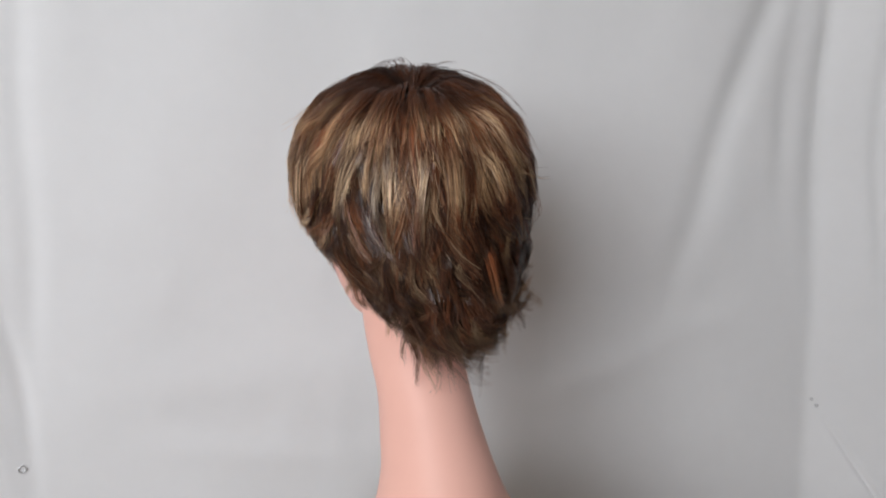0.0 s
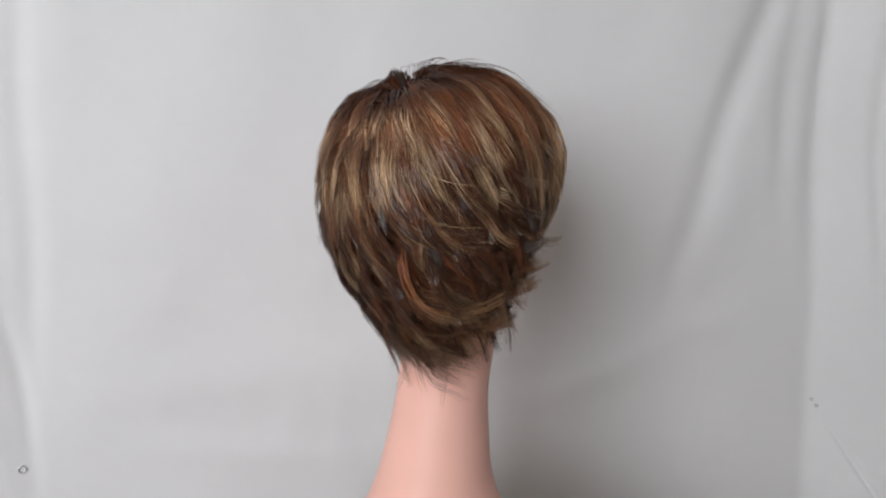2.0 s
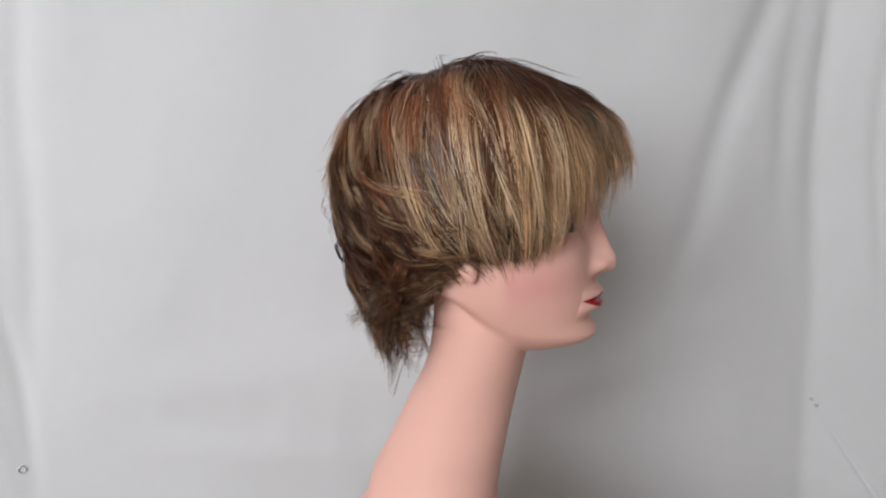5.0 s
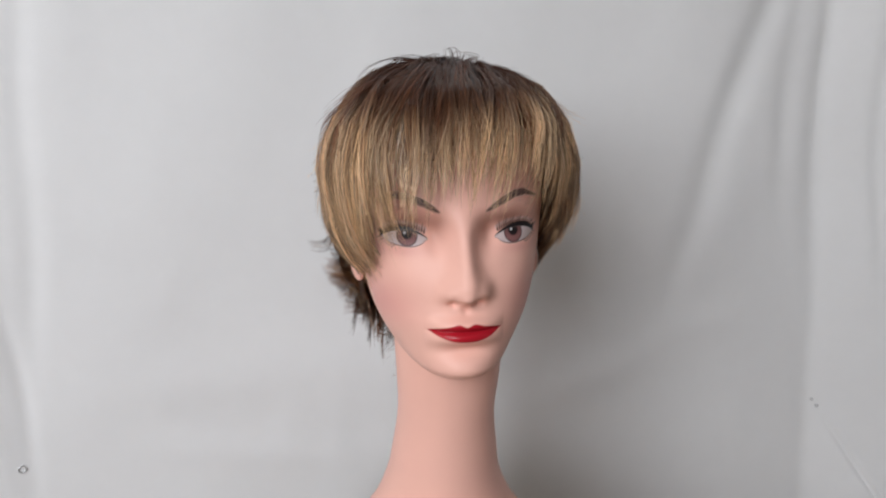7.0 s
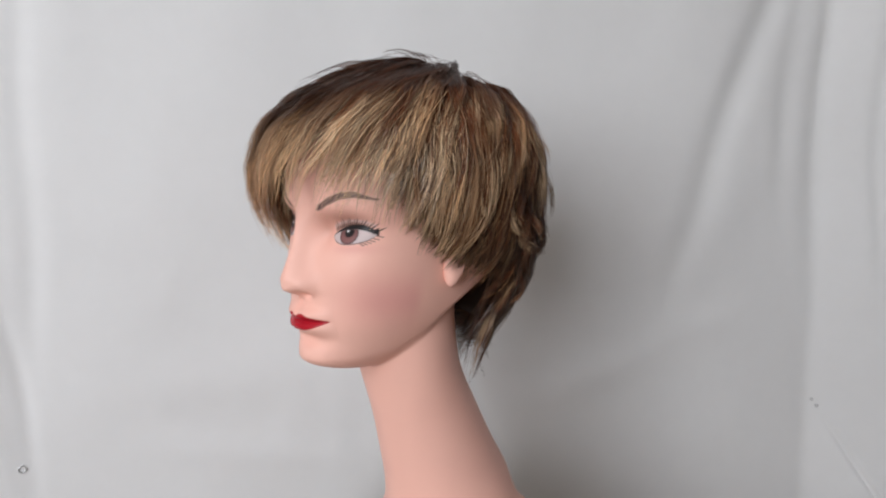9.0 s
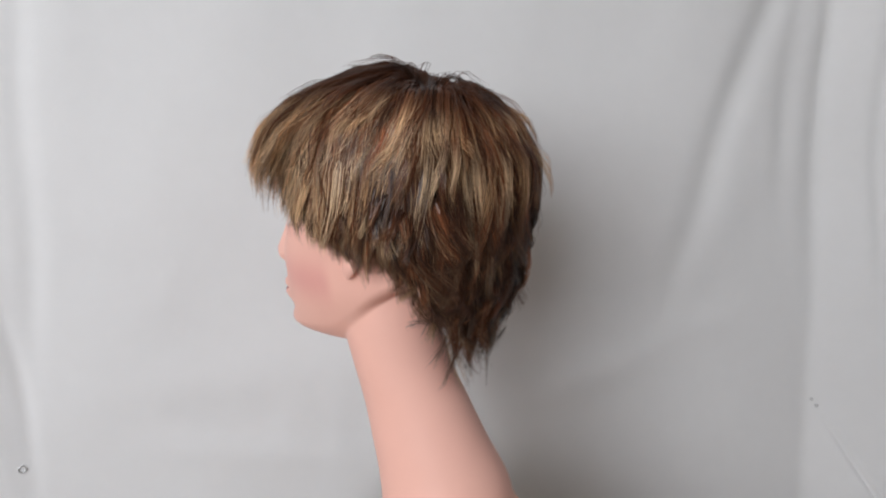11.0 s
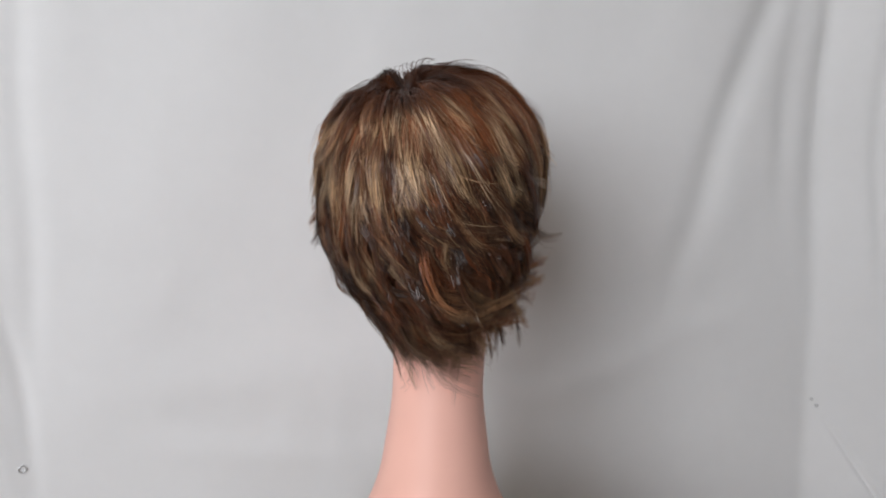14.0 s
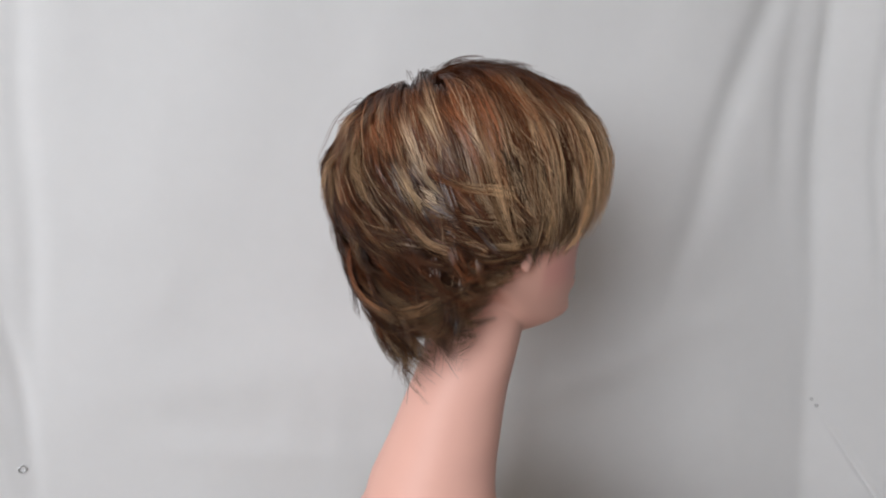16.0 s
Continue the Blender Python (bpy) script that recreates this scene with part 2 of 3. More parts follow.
# ---- the display head: one mesh, moulded and painted ----
HX = 0.0018      # the face's middle plane
BASE_Z = TABLE_Z + 0.0245


def head_surface(phi, z):
    """Points of the head at the angle phi (0 is the face's front) and height z."""
    k = lambda zs, vs: glide(z, zs, vs)
    # neck: an oval column that leans forward and flares to the base
    nz = [0.770, 0.795, 0.820, 0.845, 0.870, 0.900, 0.930, 0.96, 1.0]
    na = k(nz, [0.078, 0.068, 0.0522, 0.0422, 0.0379, 0.0345, 0.0355, 0.037, 0.037])
    nf = k(nz, [-0.066, -0.052, -0.0425, -0.0448, -0.0494, -0.0555, -0.0625, -0.070, -0.08])
    nb = k(nz, [0.092, 0.080, 0.0595, 0.0516, 0.0379, 0.0232, 0.0085, 0.002, 0.002])
    # head: rounded sections, chin to crown
    hz = [0.941, 0.952, 0.970, 0.985, 1.000, 1.015, 1.035, 1.055, 1.075, 1.095, 1.110, 1.122]
    ha = k(hz, [0.019, 0.0290, 0.0410, 0.0485, 0.0530, 0.0560, 0.0590, 0.0605, 0.0597, 0.053, 0.040, 0.010])
    hf = k(hz, [-0.100, -0.1085, -0.1095, -0.1105, -0.1105, -0.1095, -0.1075, -0.1085, -0.1075, -0.098, -0.083, -0.045])
    hb = k(hz, [-0.02, -0.01, 0.005, 0.018, 0.03, 0.042, 0.052, 0.055, 0.052, 0.040, 0.022, -0.02])
    s, c = np.sin(phi), -np.cos(phi)
    w = smooth_step(0.90, 0.98, z)
    ox = 0.003 * (1 - w) + HX * w
    oy = (nf + nb) / 2 * (1 - w) + -0.036 * w
    def section(a, f, b, n, cx):
        """Radius of a front/back lopsided super-ellipse about (ox, oy)."""
        bb = np.where(c < 0, oy - f, b - oy)
        aa = a + np.sign(s) * (cx - ox)
        return (np.abs(s / aa) ** n + np.abs(c / np.maximum(bb, 1e-3)) ** n) ** (-1 / n)
    rn = section(na, nf, nb, 2.0, 0.003)
    # the jaw: the head's underside climbs from chin to ear
    turn = np.abs((phi + math.pi) % (2 * math.pi) - math.pi)
    low = glide(turn, np.radians([0, 25, 50, 75, 95, 120, 180]), [0.9415, 0.9425, 0.947, 0.957, 0.970, 0.982, 0.99])
    close = np.sqrt(np.clip(1 - np.clip((low + 0.017 - z) / 0.017, 0, 1) ** 2, 0, 1))
    rh = section(ha, hf, hb, 2.35, HX) * (0.25 + 0.75 * close) * np.where(z < low, 0, 1)
    crown = np.sqrt(np.clip(1 - np.clip((z - 1.08) / 0.0425, 0, 1) ** 2, 0.002, 1))
    rn = rn * (1 - smooth_step(1.0, 1.03, z) * 0.6)
    h = 0.005
    r = np.maximum(rn, rh)
    mix = np.clip(h - np.abs(rn - rh), 0, None)
    r = r + mix * mix / (4 * h)
    r = r * np.where(z > 1.08, np.minimum(1, crown * 1.05), 1)
    x, y = ox + r * s, oy + r * c
    # relief of the face
    u = x - HX
    m = np.abs(u)
    front = smooth_step(0.2, 0.75, np.cos(phi))
    ridge = glide(z, [0.988, 0.9945, 0.9985, 1.0030, 1.0085, 1.017, 1.029, 1.042, 1.058, 1.07], [0, 0, 0.0022, 0.0118, 0.0156, 0.0136, 0.0098, 0.0064, 0.0010, 0.0])
    wide = glide(z, [0.994, 1.002, 1.011, 1.022, 1.034, 1.048], [0.0080, 0.0092, 0.0094, 0.0072, 0.0062, 0.0082])
    d = ridge * (0.80 * np.exp(-((m / wide) ** 2.3)) + 0.20 * np.exp(-((m / (1.9 * wide)) ** 2)))
    d += 0.0044 * bump(m, z, 0.0108, 1.0060, 0.0046, 0.0056)
    d -= 0.0034 * bump(m, z, 0.0068, 0.9995, 0.0030, 0.0024)
    d += 0.0034 * bump(u, z, 0, 1.0005, 0.0052, 0.0042)
    d -= 0.0075 * bump(m, z, 0.028, 1.0395, 0.014, 0.0105) + 0.0045 * bump(m, z, 0.0150, 1.037, 0.006, 0.009)
    d += 0.0042 * bump(m, z, 0.032, 1.0355, 0.013, 0.0075)
    d += 0.0022 * bump(m, z, 0.030, 1.054, 0.018, 0.006)
    d += 0.0022 * bump(m, z, 0.036, 1.012, 0.016, 0.014)
    lips = np.clip(1 - (m / 0.0235) ** 2, 0, 1)
    d += 0.0050 * lips * np.exp(-(((z - 0.9868) / 0.0042) ** 2)) + 0.0056 * lips ** 0.8 * np.exp(-(((z - 0.9785) / 0.0045) ** 2))
    d -= 0.0022 * lips * np.exp(-(((z - 0.9832) / 0.0012) ** 2))
    d += 0.0022 * bump(u, z, 0, 0.985, 0.026, 0.016)
    d -= 0.0032 * bump(u, z, 0, 0.9705, 0.014, 0.0045)
    d -= 0.0012 * bump(u, z, 0, 0.9955, 0.0025, 0.005)
    d += 0.0035 * bump(u, z, 0, 0.9585, 0.015, 0.009)
    y = y - d * front
    return x, y, z


SKIN_RGB, BLUSH_RGB, LIP_RGB = np.array([0.96, 0.55, 0.45]), np.array([0.72, 0.26, 0.26]), np.array([0.46, 0.012, 0.024])
BLACK_RGB, BROW_RGB, WHITE_RGB = np.array([0.014, 0.011, 0.012]), np.array([0.060, 0.048, 0.048]), np.array([0.62, 0.51, 0.50])
IRIS_RGB, SHADOW_RGB = np.array([0.30, 0.135, 0.13]), np.array([0.42, 0.19, 0.14])


def make_up(x, y, z):
    """The painted face: colour, and in the fourth channel gloss."""
    u = x - HX
    m = np.abs(u)
    on = smooth_step(-0.055, -0.065, y)
    col = np.tile(SKIN_RGB, (*x.shape, 1))
    gloss = np.zeros(x.shape)

    def lay(mask, rgb, g=None):
        nonlocal col, gloss
        mask = np.clip(mask, 0, 1) * on
        col = col * (1 - mask[..., None]) + rgb * mask[..., None]
        if g is not None:
            gloss = gloss * (1 - mask) + g * mask
    edge = lambda d, w=0.00035: smooth_step(-w, w, d)      # 1 inside
    lay(0.45 * bump(m, z, 0.046, 0.996, 0.017, 0.015), BLUSH_RGB)
    ex, ez = m - 0.0325, z - 1.0362
    # eye shadow under the brow, and the same brown, weaker, at the bridge
    lay(0.9 * bump(m, z, 0.031, 1.0450, 0.017, 0.0055), SHADOW_RGB)
    lay(0.45 * bump(m, z, 0.015, 1.041, 0.005, 0.009), SHADOW_RGB)
    lay(0.30 * bump(m, z, 0.034, 1.0285, 0.012, 0.003), BLUSH_RGB)
    hw = 0.0127
    t = np.clip(ex / hw, -1, 1)
    inside = edge(hw - np.abs(ex))
    tilt = 0.0016 * t
    upper = tilt + 0.0040 * np.clip(1 - np.abs(t + 0.08) ** 2.2, 0, 1) ** 0.75
    lower = tilt - 0.0047 * np.clip(1 - np.abs(t - 0.1) ** 2.4, 0, 1) ** 0.8
    # liner, white, iris, pupil, glint
    ends = np.clip(1 - np.abs(t) ** 3, 0, 1) ** 0.6
    lay(edge(upper + 0.0030 * (0.75 + 0.5 * t) * np.maximum(ends, 0.7 * smooth_step(0.3, 1.0, t)) - ez) * edge(ez - lower + 0.0005 * ends) * edge(hw + 0.0010 * smooth_step(0, 0.8, t) - np.abs(ex)), BLACK_RGB, 0.5)
    lay(0.45 * np.exp(-(((ez - upper - 0.0046) / 0.0011) ** 2)) * inside, WHITE_RGB * 1.1)
    white = inside * edge(upper - 0.0004 - ez) * edge(ez - lower)
    lay(white, WHITE_RGB, 0.1)
    ri = np.hypot(ex + 0.0012, ez - 0.0010)
    lay(white * edge(0.0059 - ri), IRIS_RGB * 0.25, 0.1)
    lay(white * edge(0.0052 - ri), IRIS_RGB * 0.62, 0.1)
    lay(white * edge(0.0052 - ri) * edge(-ez + 0.0005, 0.003) * 0.35, IRIS_RGB * 1.3, 0.1)
    lay(white * edge(0.0031 - np.hypot(ex + 0.0012, ez - 0.0022), 0.0006), BLACK_RGB, 0.1)
    lay(white * edge(0.0007 - np.hypot(u - np.sign(u) * 0.0313 + 0.0012, ez - 0.0026)), np.array([0.85, 0.85, 0.85]), 0.95)
    # lashes: fine painted strokes that fan outward
    for side_n in range(19):
        f = side_n / 18
        tb = -0.85 + 1.85 * f
        bx, bz = 0.0325 + tb * hw, 1.0362 + 0.0016 * tb + 0.0047 * max(0.0, 1 - abs(tb + 0.08) ** 2.2) ** 0.75 + 0.001
        lean, ln = -0.15 + 1.15 * f ** 1.3, 0.0044 + 0.0012 * math.sin(side_n * 2.1)
        dx, dz = math.sin(lean), math.cos(lean)
        al = (m - bx) * dx + (z - bz) * dz
        ac = np.abs((m - bx) * dz - (z - bz) * dx)
        lay(1.0 * edge(0.00055 * (1.1 - np.clip(al / ln, 0, 1)) - ac, 0.0003) * edge(al) * edge(ln - al), BLACK_RGB)
    for side_n in range(6):
        tb = 0.45 + 0.11 * side_n
        bx, bz = 0.0325 + tb * hw, 1.0362 + 0.0016 * tb - 0.0052 * max(0.0, 1 - abs(tb - 0.1) ** 2.4) ** 0.8
        dx, dz = math.sin(2.2 - 0.06 * side_n), math.cos(2.2 - 0.06 * side_n)
        al, ac = (m - bx) * dx + (z - bz) * dz, np.abs((m - bx) * dz - (z - bz) * dx)
        lay(0.75 * edge(0.0003 - ac, 0.0003) * edge(al) * edge(0.0026 - al), BLACK_RGB)
    # brow
    bt = (m - 0.0135) / 0.0345
    mid = np.interp(m, [0.0135, 0.022, 0.031, 0.038, 0.048], [1.0512, 1.0562, 1.0602, 1.0608, 1.0575])
    th = np.interp(m, [0.0125, 0.017, 0.024, 0.036, 0.048], [0.0004, 0.0018, 0.0023, 0.0019, 0.0004])
    strokes = 0.84 + 0.16 * np.sin((m * 0.8 - z) * 2300 + 1.5 * np.sin(z * 1300))
    lay(edge(th - np.abs(z - mid), 0.0006) * edge(bt, 0.03) * edge(1 - bt, 0.03) * strokes, BROW_RGB)
    # lips
    tl = np.clip(m / 0.0218, 0, 1)
    zc = 0.9832 + 0.0006 * tl ** 2
    bow = 0.0039 * (1 - tl ** 1.5) ** 0.9 + 0.0011 * np.exp(-(((m - 0.005) / 0.004) ** 2)) - 0.0012 * np.exp(-((m / 0.0028) ** 2))
    low = 0.0062 * (1 - tl ** 2.1)
    lay(edge(zc + bow - z) * edge(z - zc + low) * edge(0.0218 - m), LIP_RGB, 0.95)
    lay(0.6 * edge(0.0003 - np.abs(z - zc), 0.0004) * edge(0.0205 - m), LIP_RGB * 0.35, 0.8)
    return np.concatenate([col, gloss[..., None]], -1)


def mannequin():
    # angles and heights packed closely over the face
    fine = np.linspace(-1.02, 1.02, 330)
    phi = np.concatenate([fine, np.linspace(1.02, 2 * math.pi - 1.02, 92)[1:-1]])
    zz = np.concatenate([np.linspace(BASE_Z, 0.938, 60)[:-1], np.linspace(0.938, 1.07, 380)[:-1], np.linspace(1.07, 1.1222, 40)])
    P, Z = np.meshgrid(phi, zz)
    x, y, z = head_surface(P, Z)
    verts, faces = np.stack([x, y, z], -1).reshape(-1, 3), grid_faces(len(zz), len(phi), True)
    rgba = make_up(x, y, z).reshape(-1, 4)
    all_v, all_f, all_c = [verts], [faces], [rgba]
    n = len(verts)
    # flat foot and closed crown
    for row, flip in ((0, True), (len(zz) - 1, False)):
        ring = np.arange(len(phi)) + row * len(phi)
        centre = verts[ring].mean(0)
        all_v.append(centre[None])
        nxt = np.roll(ring, -1)
        all_f.append(np.stack([ring, nxt, np.full_like(ring, n), np.full_like(ring, n)], -1)[:, [1, 0, 2, 3] if flip else [0, 1, 2, 3]])
        all_c.append(np.array([[*SKIN_RGB, 0]]))
        n += 1
    # ears: flattened shells with a rim, joined to the sides
    for sgn in (-1, 1):
        th, ps = np.meshgrid(np.linspace(0, math.pi, 22), np.linspace(0, 2 * math.pi, 30, endpoint=False), indexing="ij")
        ezz = 0.0135 * np.cos(th)
        wid = 0.0085 * np.sin(th) * (0.85 + 0.25 * np.cos(th))
        ey = wid * np.cos(ps)
        exx = 0.0050 * np.sin(th) * np.sin(ps)
        dish = 0.0032 * np.exp(-((ey / 0.004) ** 2 + ((ezz - 0.008) / 0.008) ** 2))
        exx = exx - np.where(np.sin(ps) > 0, dish, 0)
        lean = -0.28
        yy, z2 = ey * math.cos(lean) - ezz * math.sin(lean), ezz * math.cos(lean) + ey * math.sin(lean)
        flare = 0.18 * (yy + 0.008)
        X = HX + sgn * (0.0570 + exx + flare)
        v = np.stack([X, yy - 0.038, 1.0135 + z2], -1).reshape(-1, 3)
        f = grid_faces(22, 30, True)
        all_v.append(v)
        all_f.append((f if sgn > 0 else f[:, ::-1]) + n)
        all_c.append(np.tile([*SKIN_RGB, 0.1], (len(v), 1)))
        n += len(v)
    F = np.concatenate(all_f)
    verts = np.concatenate(all_v)
    quads = F[F[:, 2] != F[:, 3]]
    tris = F[F[:, 2] == F[:, 3]][:, :3]
    me = bpy.data.meshes.new("mannequin_head")
    loops = np.concatenate([quads.ravel(), tris.ravel()])
    starts = np.concatenate([np.arange(len(quads)) * 4, len(quads) * 4 + np.arange(len(tris)) * 3])
    me.vertices.add(len(verts))
    me.vertices.foreach_set("co", verts.ravel())
    me.loops.add(len(loops))
    me.loops.foreach_set("vertex_index", loops)
    me.polygons.add(len(starts))
    me.polygons.foreach_set("loop_start", starts)
    me.update(calc_edges=True)
    me.polygons.foreach_set("use_smooth", np.ones(len(starts), bool))
    me.materials.append(SKIN)
    ob = new("mannequin_head", me)
    paint(ob, "make_up", np.concatenate(all_c))
    return tagged(ob, "pink plastic long-necked mannequin head with red painted lips", "mannequin")


MANNEQUIN = mannequin()

# ---- the wig ----
EZ = [0.905, 0.930, 0.960, 0.990, 1.020, 1.050, 1.075, 1.100, 1.120, 1.131, 1.138, 1.1415]
ECX = [-0.008, -0.007, -0.004, 0.0028, 0.0054, 0.0037, 0.0036, 0.0047, 0.0048, 0.003, 0.003, 0.003]
ECY = [0.010, 0.006, -0.004, -0.009, -0.022, -0.0273, -0.0302, -0.0302, -0.0303, -0.0306, -0.031, -0.031]
# half widths to the wearer's right and left, half depths to the front and back
EAR = [0.032, 0.0370, 0.047, 0.0610, 0.0780, 0.0790, 0.0805, 0.0755, 0.0622, 0.0493, 0.0349, 0.004]
EAL = [0.029, 0.0350, 0.049, 0.0660, 0.0800, 0.0828, 0.0840, 0.0762, 0.0605, 0.0426, 0.022, 0.003]
EBF = [0.0334, 0.0377, 0.0552, 0.0811, 0.1005, 0.1070, 0.1050, 0.0945, 0.0706, 0.045, 0.0265, 0.003]
EBB = [0.020, 0.0255, 0.0497, 0.0716, 0.0952, 0.1070, 0.1085, 0.0935, 0.073, 0.0510, 0.0318, 0.003]
HEART = np.array([0.003, -0.028, 1.045])
WHORL = np.array([0.020, 0.010, 1.135])
POLE = (WHORL - HEART) / np.linalg.norm(WHORL - HEART)
AX1 = np.cross(POLE, [1.0, 0, 0])
AX1 = AX1 / np.linalg.norm(AX1)
AX1 = AX1 if AX1[1] < 0 else -AX1          # azimuth 0 points to the face
AX2 = np.cross(AX1, POLE)
AX2 = AX2 if AX2[0] > 0 else -AX2          # azimuth 90 degrees: the wearer's left
PART = np.array([-0.006, -0.072, 1.112]) - WHORL      # the line of roots from the whorl forward
NA, NB = 240, 200
rng = np.random.default_rng(11)


def outline_radius(d):
    """Distance from HEART to the wig's outer form along the directions d."""
    lo, hi = np.full(d.shape[:-1], 0.01), np.full(d.shape[:-1], 0.30)
    for _ in range(34):
        mid = (lo + hi) / 2
        p = HEART + d * mid[..., None]
        g = lambda v: np.interp(p[..., 2], EZ, v)
        # fuller over one temple, flatter at the opposite back corner
        fi = np.arctan2(p[..., 0] - 0.004, -(p[..., 1] + 0.03))
        full = 1 + 0.085 * np.clip(np.cos(fi + 0.85), 0, 1) ** 8 - 0.04 * np.clip(np.cos(fi - 3.0), 0, 1) ** 8
        # the sides lie close to the cheeks below the ears' tops
        full = full - 0.13 * np.clip(np.cos(np.abs(fi) - 1.2), 0, 1) ** 4 * smooth_step(1.045, 1.005, p[..., 2])
        dx, dy = p[..., 0] - g(ECX), p[..., 1] - g(ECY)
        out = (dx / np.where(dx > 0, g(EAL), g(EAR))) ** 2 + (dy / np.where(dy > 0, g(EBB), g(EBF))) ** 2 > full ** 2
        out |= (p[..., 2] > EZ[-1]) | (p[..., 2] < EZ[0])
        hi, lo = np.where(out, mid, hi), np.where(out, lo, mid)
    return lo


def heading(al, be):
    return (np.cos(be)[..., None] * POLE + np.sin(be)[..., None] * (np.cos(al)[..., None] * AX1 + np.sin(al)[..., None] * AX2))


AL = np.linspace(-math.pi, math.pi, NA + 1)
BE = np.linspace(0.0, 2.75, NB)
TAB = outline_radius(heading(*np.meshgrid(AL, BE, indexing="ij")))


def form(al, be):
    """Outer form at the azimuth al and the angle be from the whorl: place and outward way."""
    fa = ((al + math.pi) % (2 * math.pi)) / (2 * math.pi) * NA
    fb = np.clip(be / 2.75 * (NB - 1), 0, NB - 1.001)
    i, j = np.clip(fa.astype(int), 0, NA - 1), fb.astype(int)
    a, b = fa - i, fb - j
    r = TAB[i, j] * (1 - a) * (1 - b) + TAB[i + 1, j] * a * (1 - b) + TAB[i, j + 1] * (1 - a) * b + TAB[i + 1, j + 1] * a * b
    d = heading(al, be)
    return HEART + d * r[..., None], d


def side_angle(p):
    """Angle round the head: 0 front, +90 the wearer's left, 180 back (degrees)."""
    return np.degrees(np.arctan2(p[..., 0] - 0.001, -(p[..., 1] + 0.03)))


HEM_DEG = [-180, -150, -125, -110, -98, -78, -52, -38, -28, -18, -6, 22, 42, 60, 78, 98, 112, 125, 150, 180]
HEM_Z = [0.917, 0.919, 0.932, 0.962, 0.997, 1.003, 1.013, 1.023, 1.036, 1.050, 1.062, 1.066, 1.059, 1.033, 1.012, 1.006, 0.985, 0.956, 0.922, 0.917]
pa, _ = form(*np.meshgrid(AL, BE, indexing="ij"))
BELOW = pa[..., 2] < np.interp(side_angle(pa), HEM_DEG, HEM_Z)
HEM_BE = BE[np.where(BELOW.any(1), BELOW.argmax(1), NB - 1)]


def hem(al):
    return np.interp((al + math.pi) % (2 * math.pi) - math.pi, AL, HEM_BE)


def cap(parent):
    """The dark woven base on which the fibres sit."""
    al, t = np.meshgrid(np.linspace(-math.pi, math.pi, 121)[:-1], np.linspace(0, 1, 44), indexing="xy")
    low = hem(al)
    front = smooth_step(1.25, 0.5, np.abs(al))
    be = t * (low - 0.18 - 0.42 * front)
    p, d = form(al, be)
    p = p - d * (0.0125 + 0.004 * t)[..., None]
    ob = mesh_object("cap", p.reshape(-1, 3), grid_faces(44, 120, True), CAP, parent, label="dark brown woven wig cap")
    so = ob.modifiers.new("thickness", "SOLIDIFY")
    so.thickness = 0.0012


DARK, BROWN = np.array([0.014, 0.007, 0.005]), np.array([0.046, 0.022, 0.0145])
AUBURN, GOLD, ASH = np.array([0.25, 0.080, 0.031]), np.array([0.90, 0.56, 0.29]), np.array([0.90, 0.66, 0.42])
PTS = 9


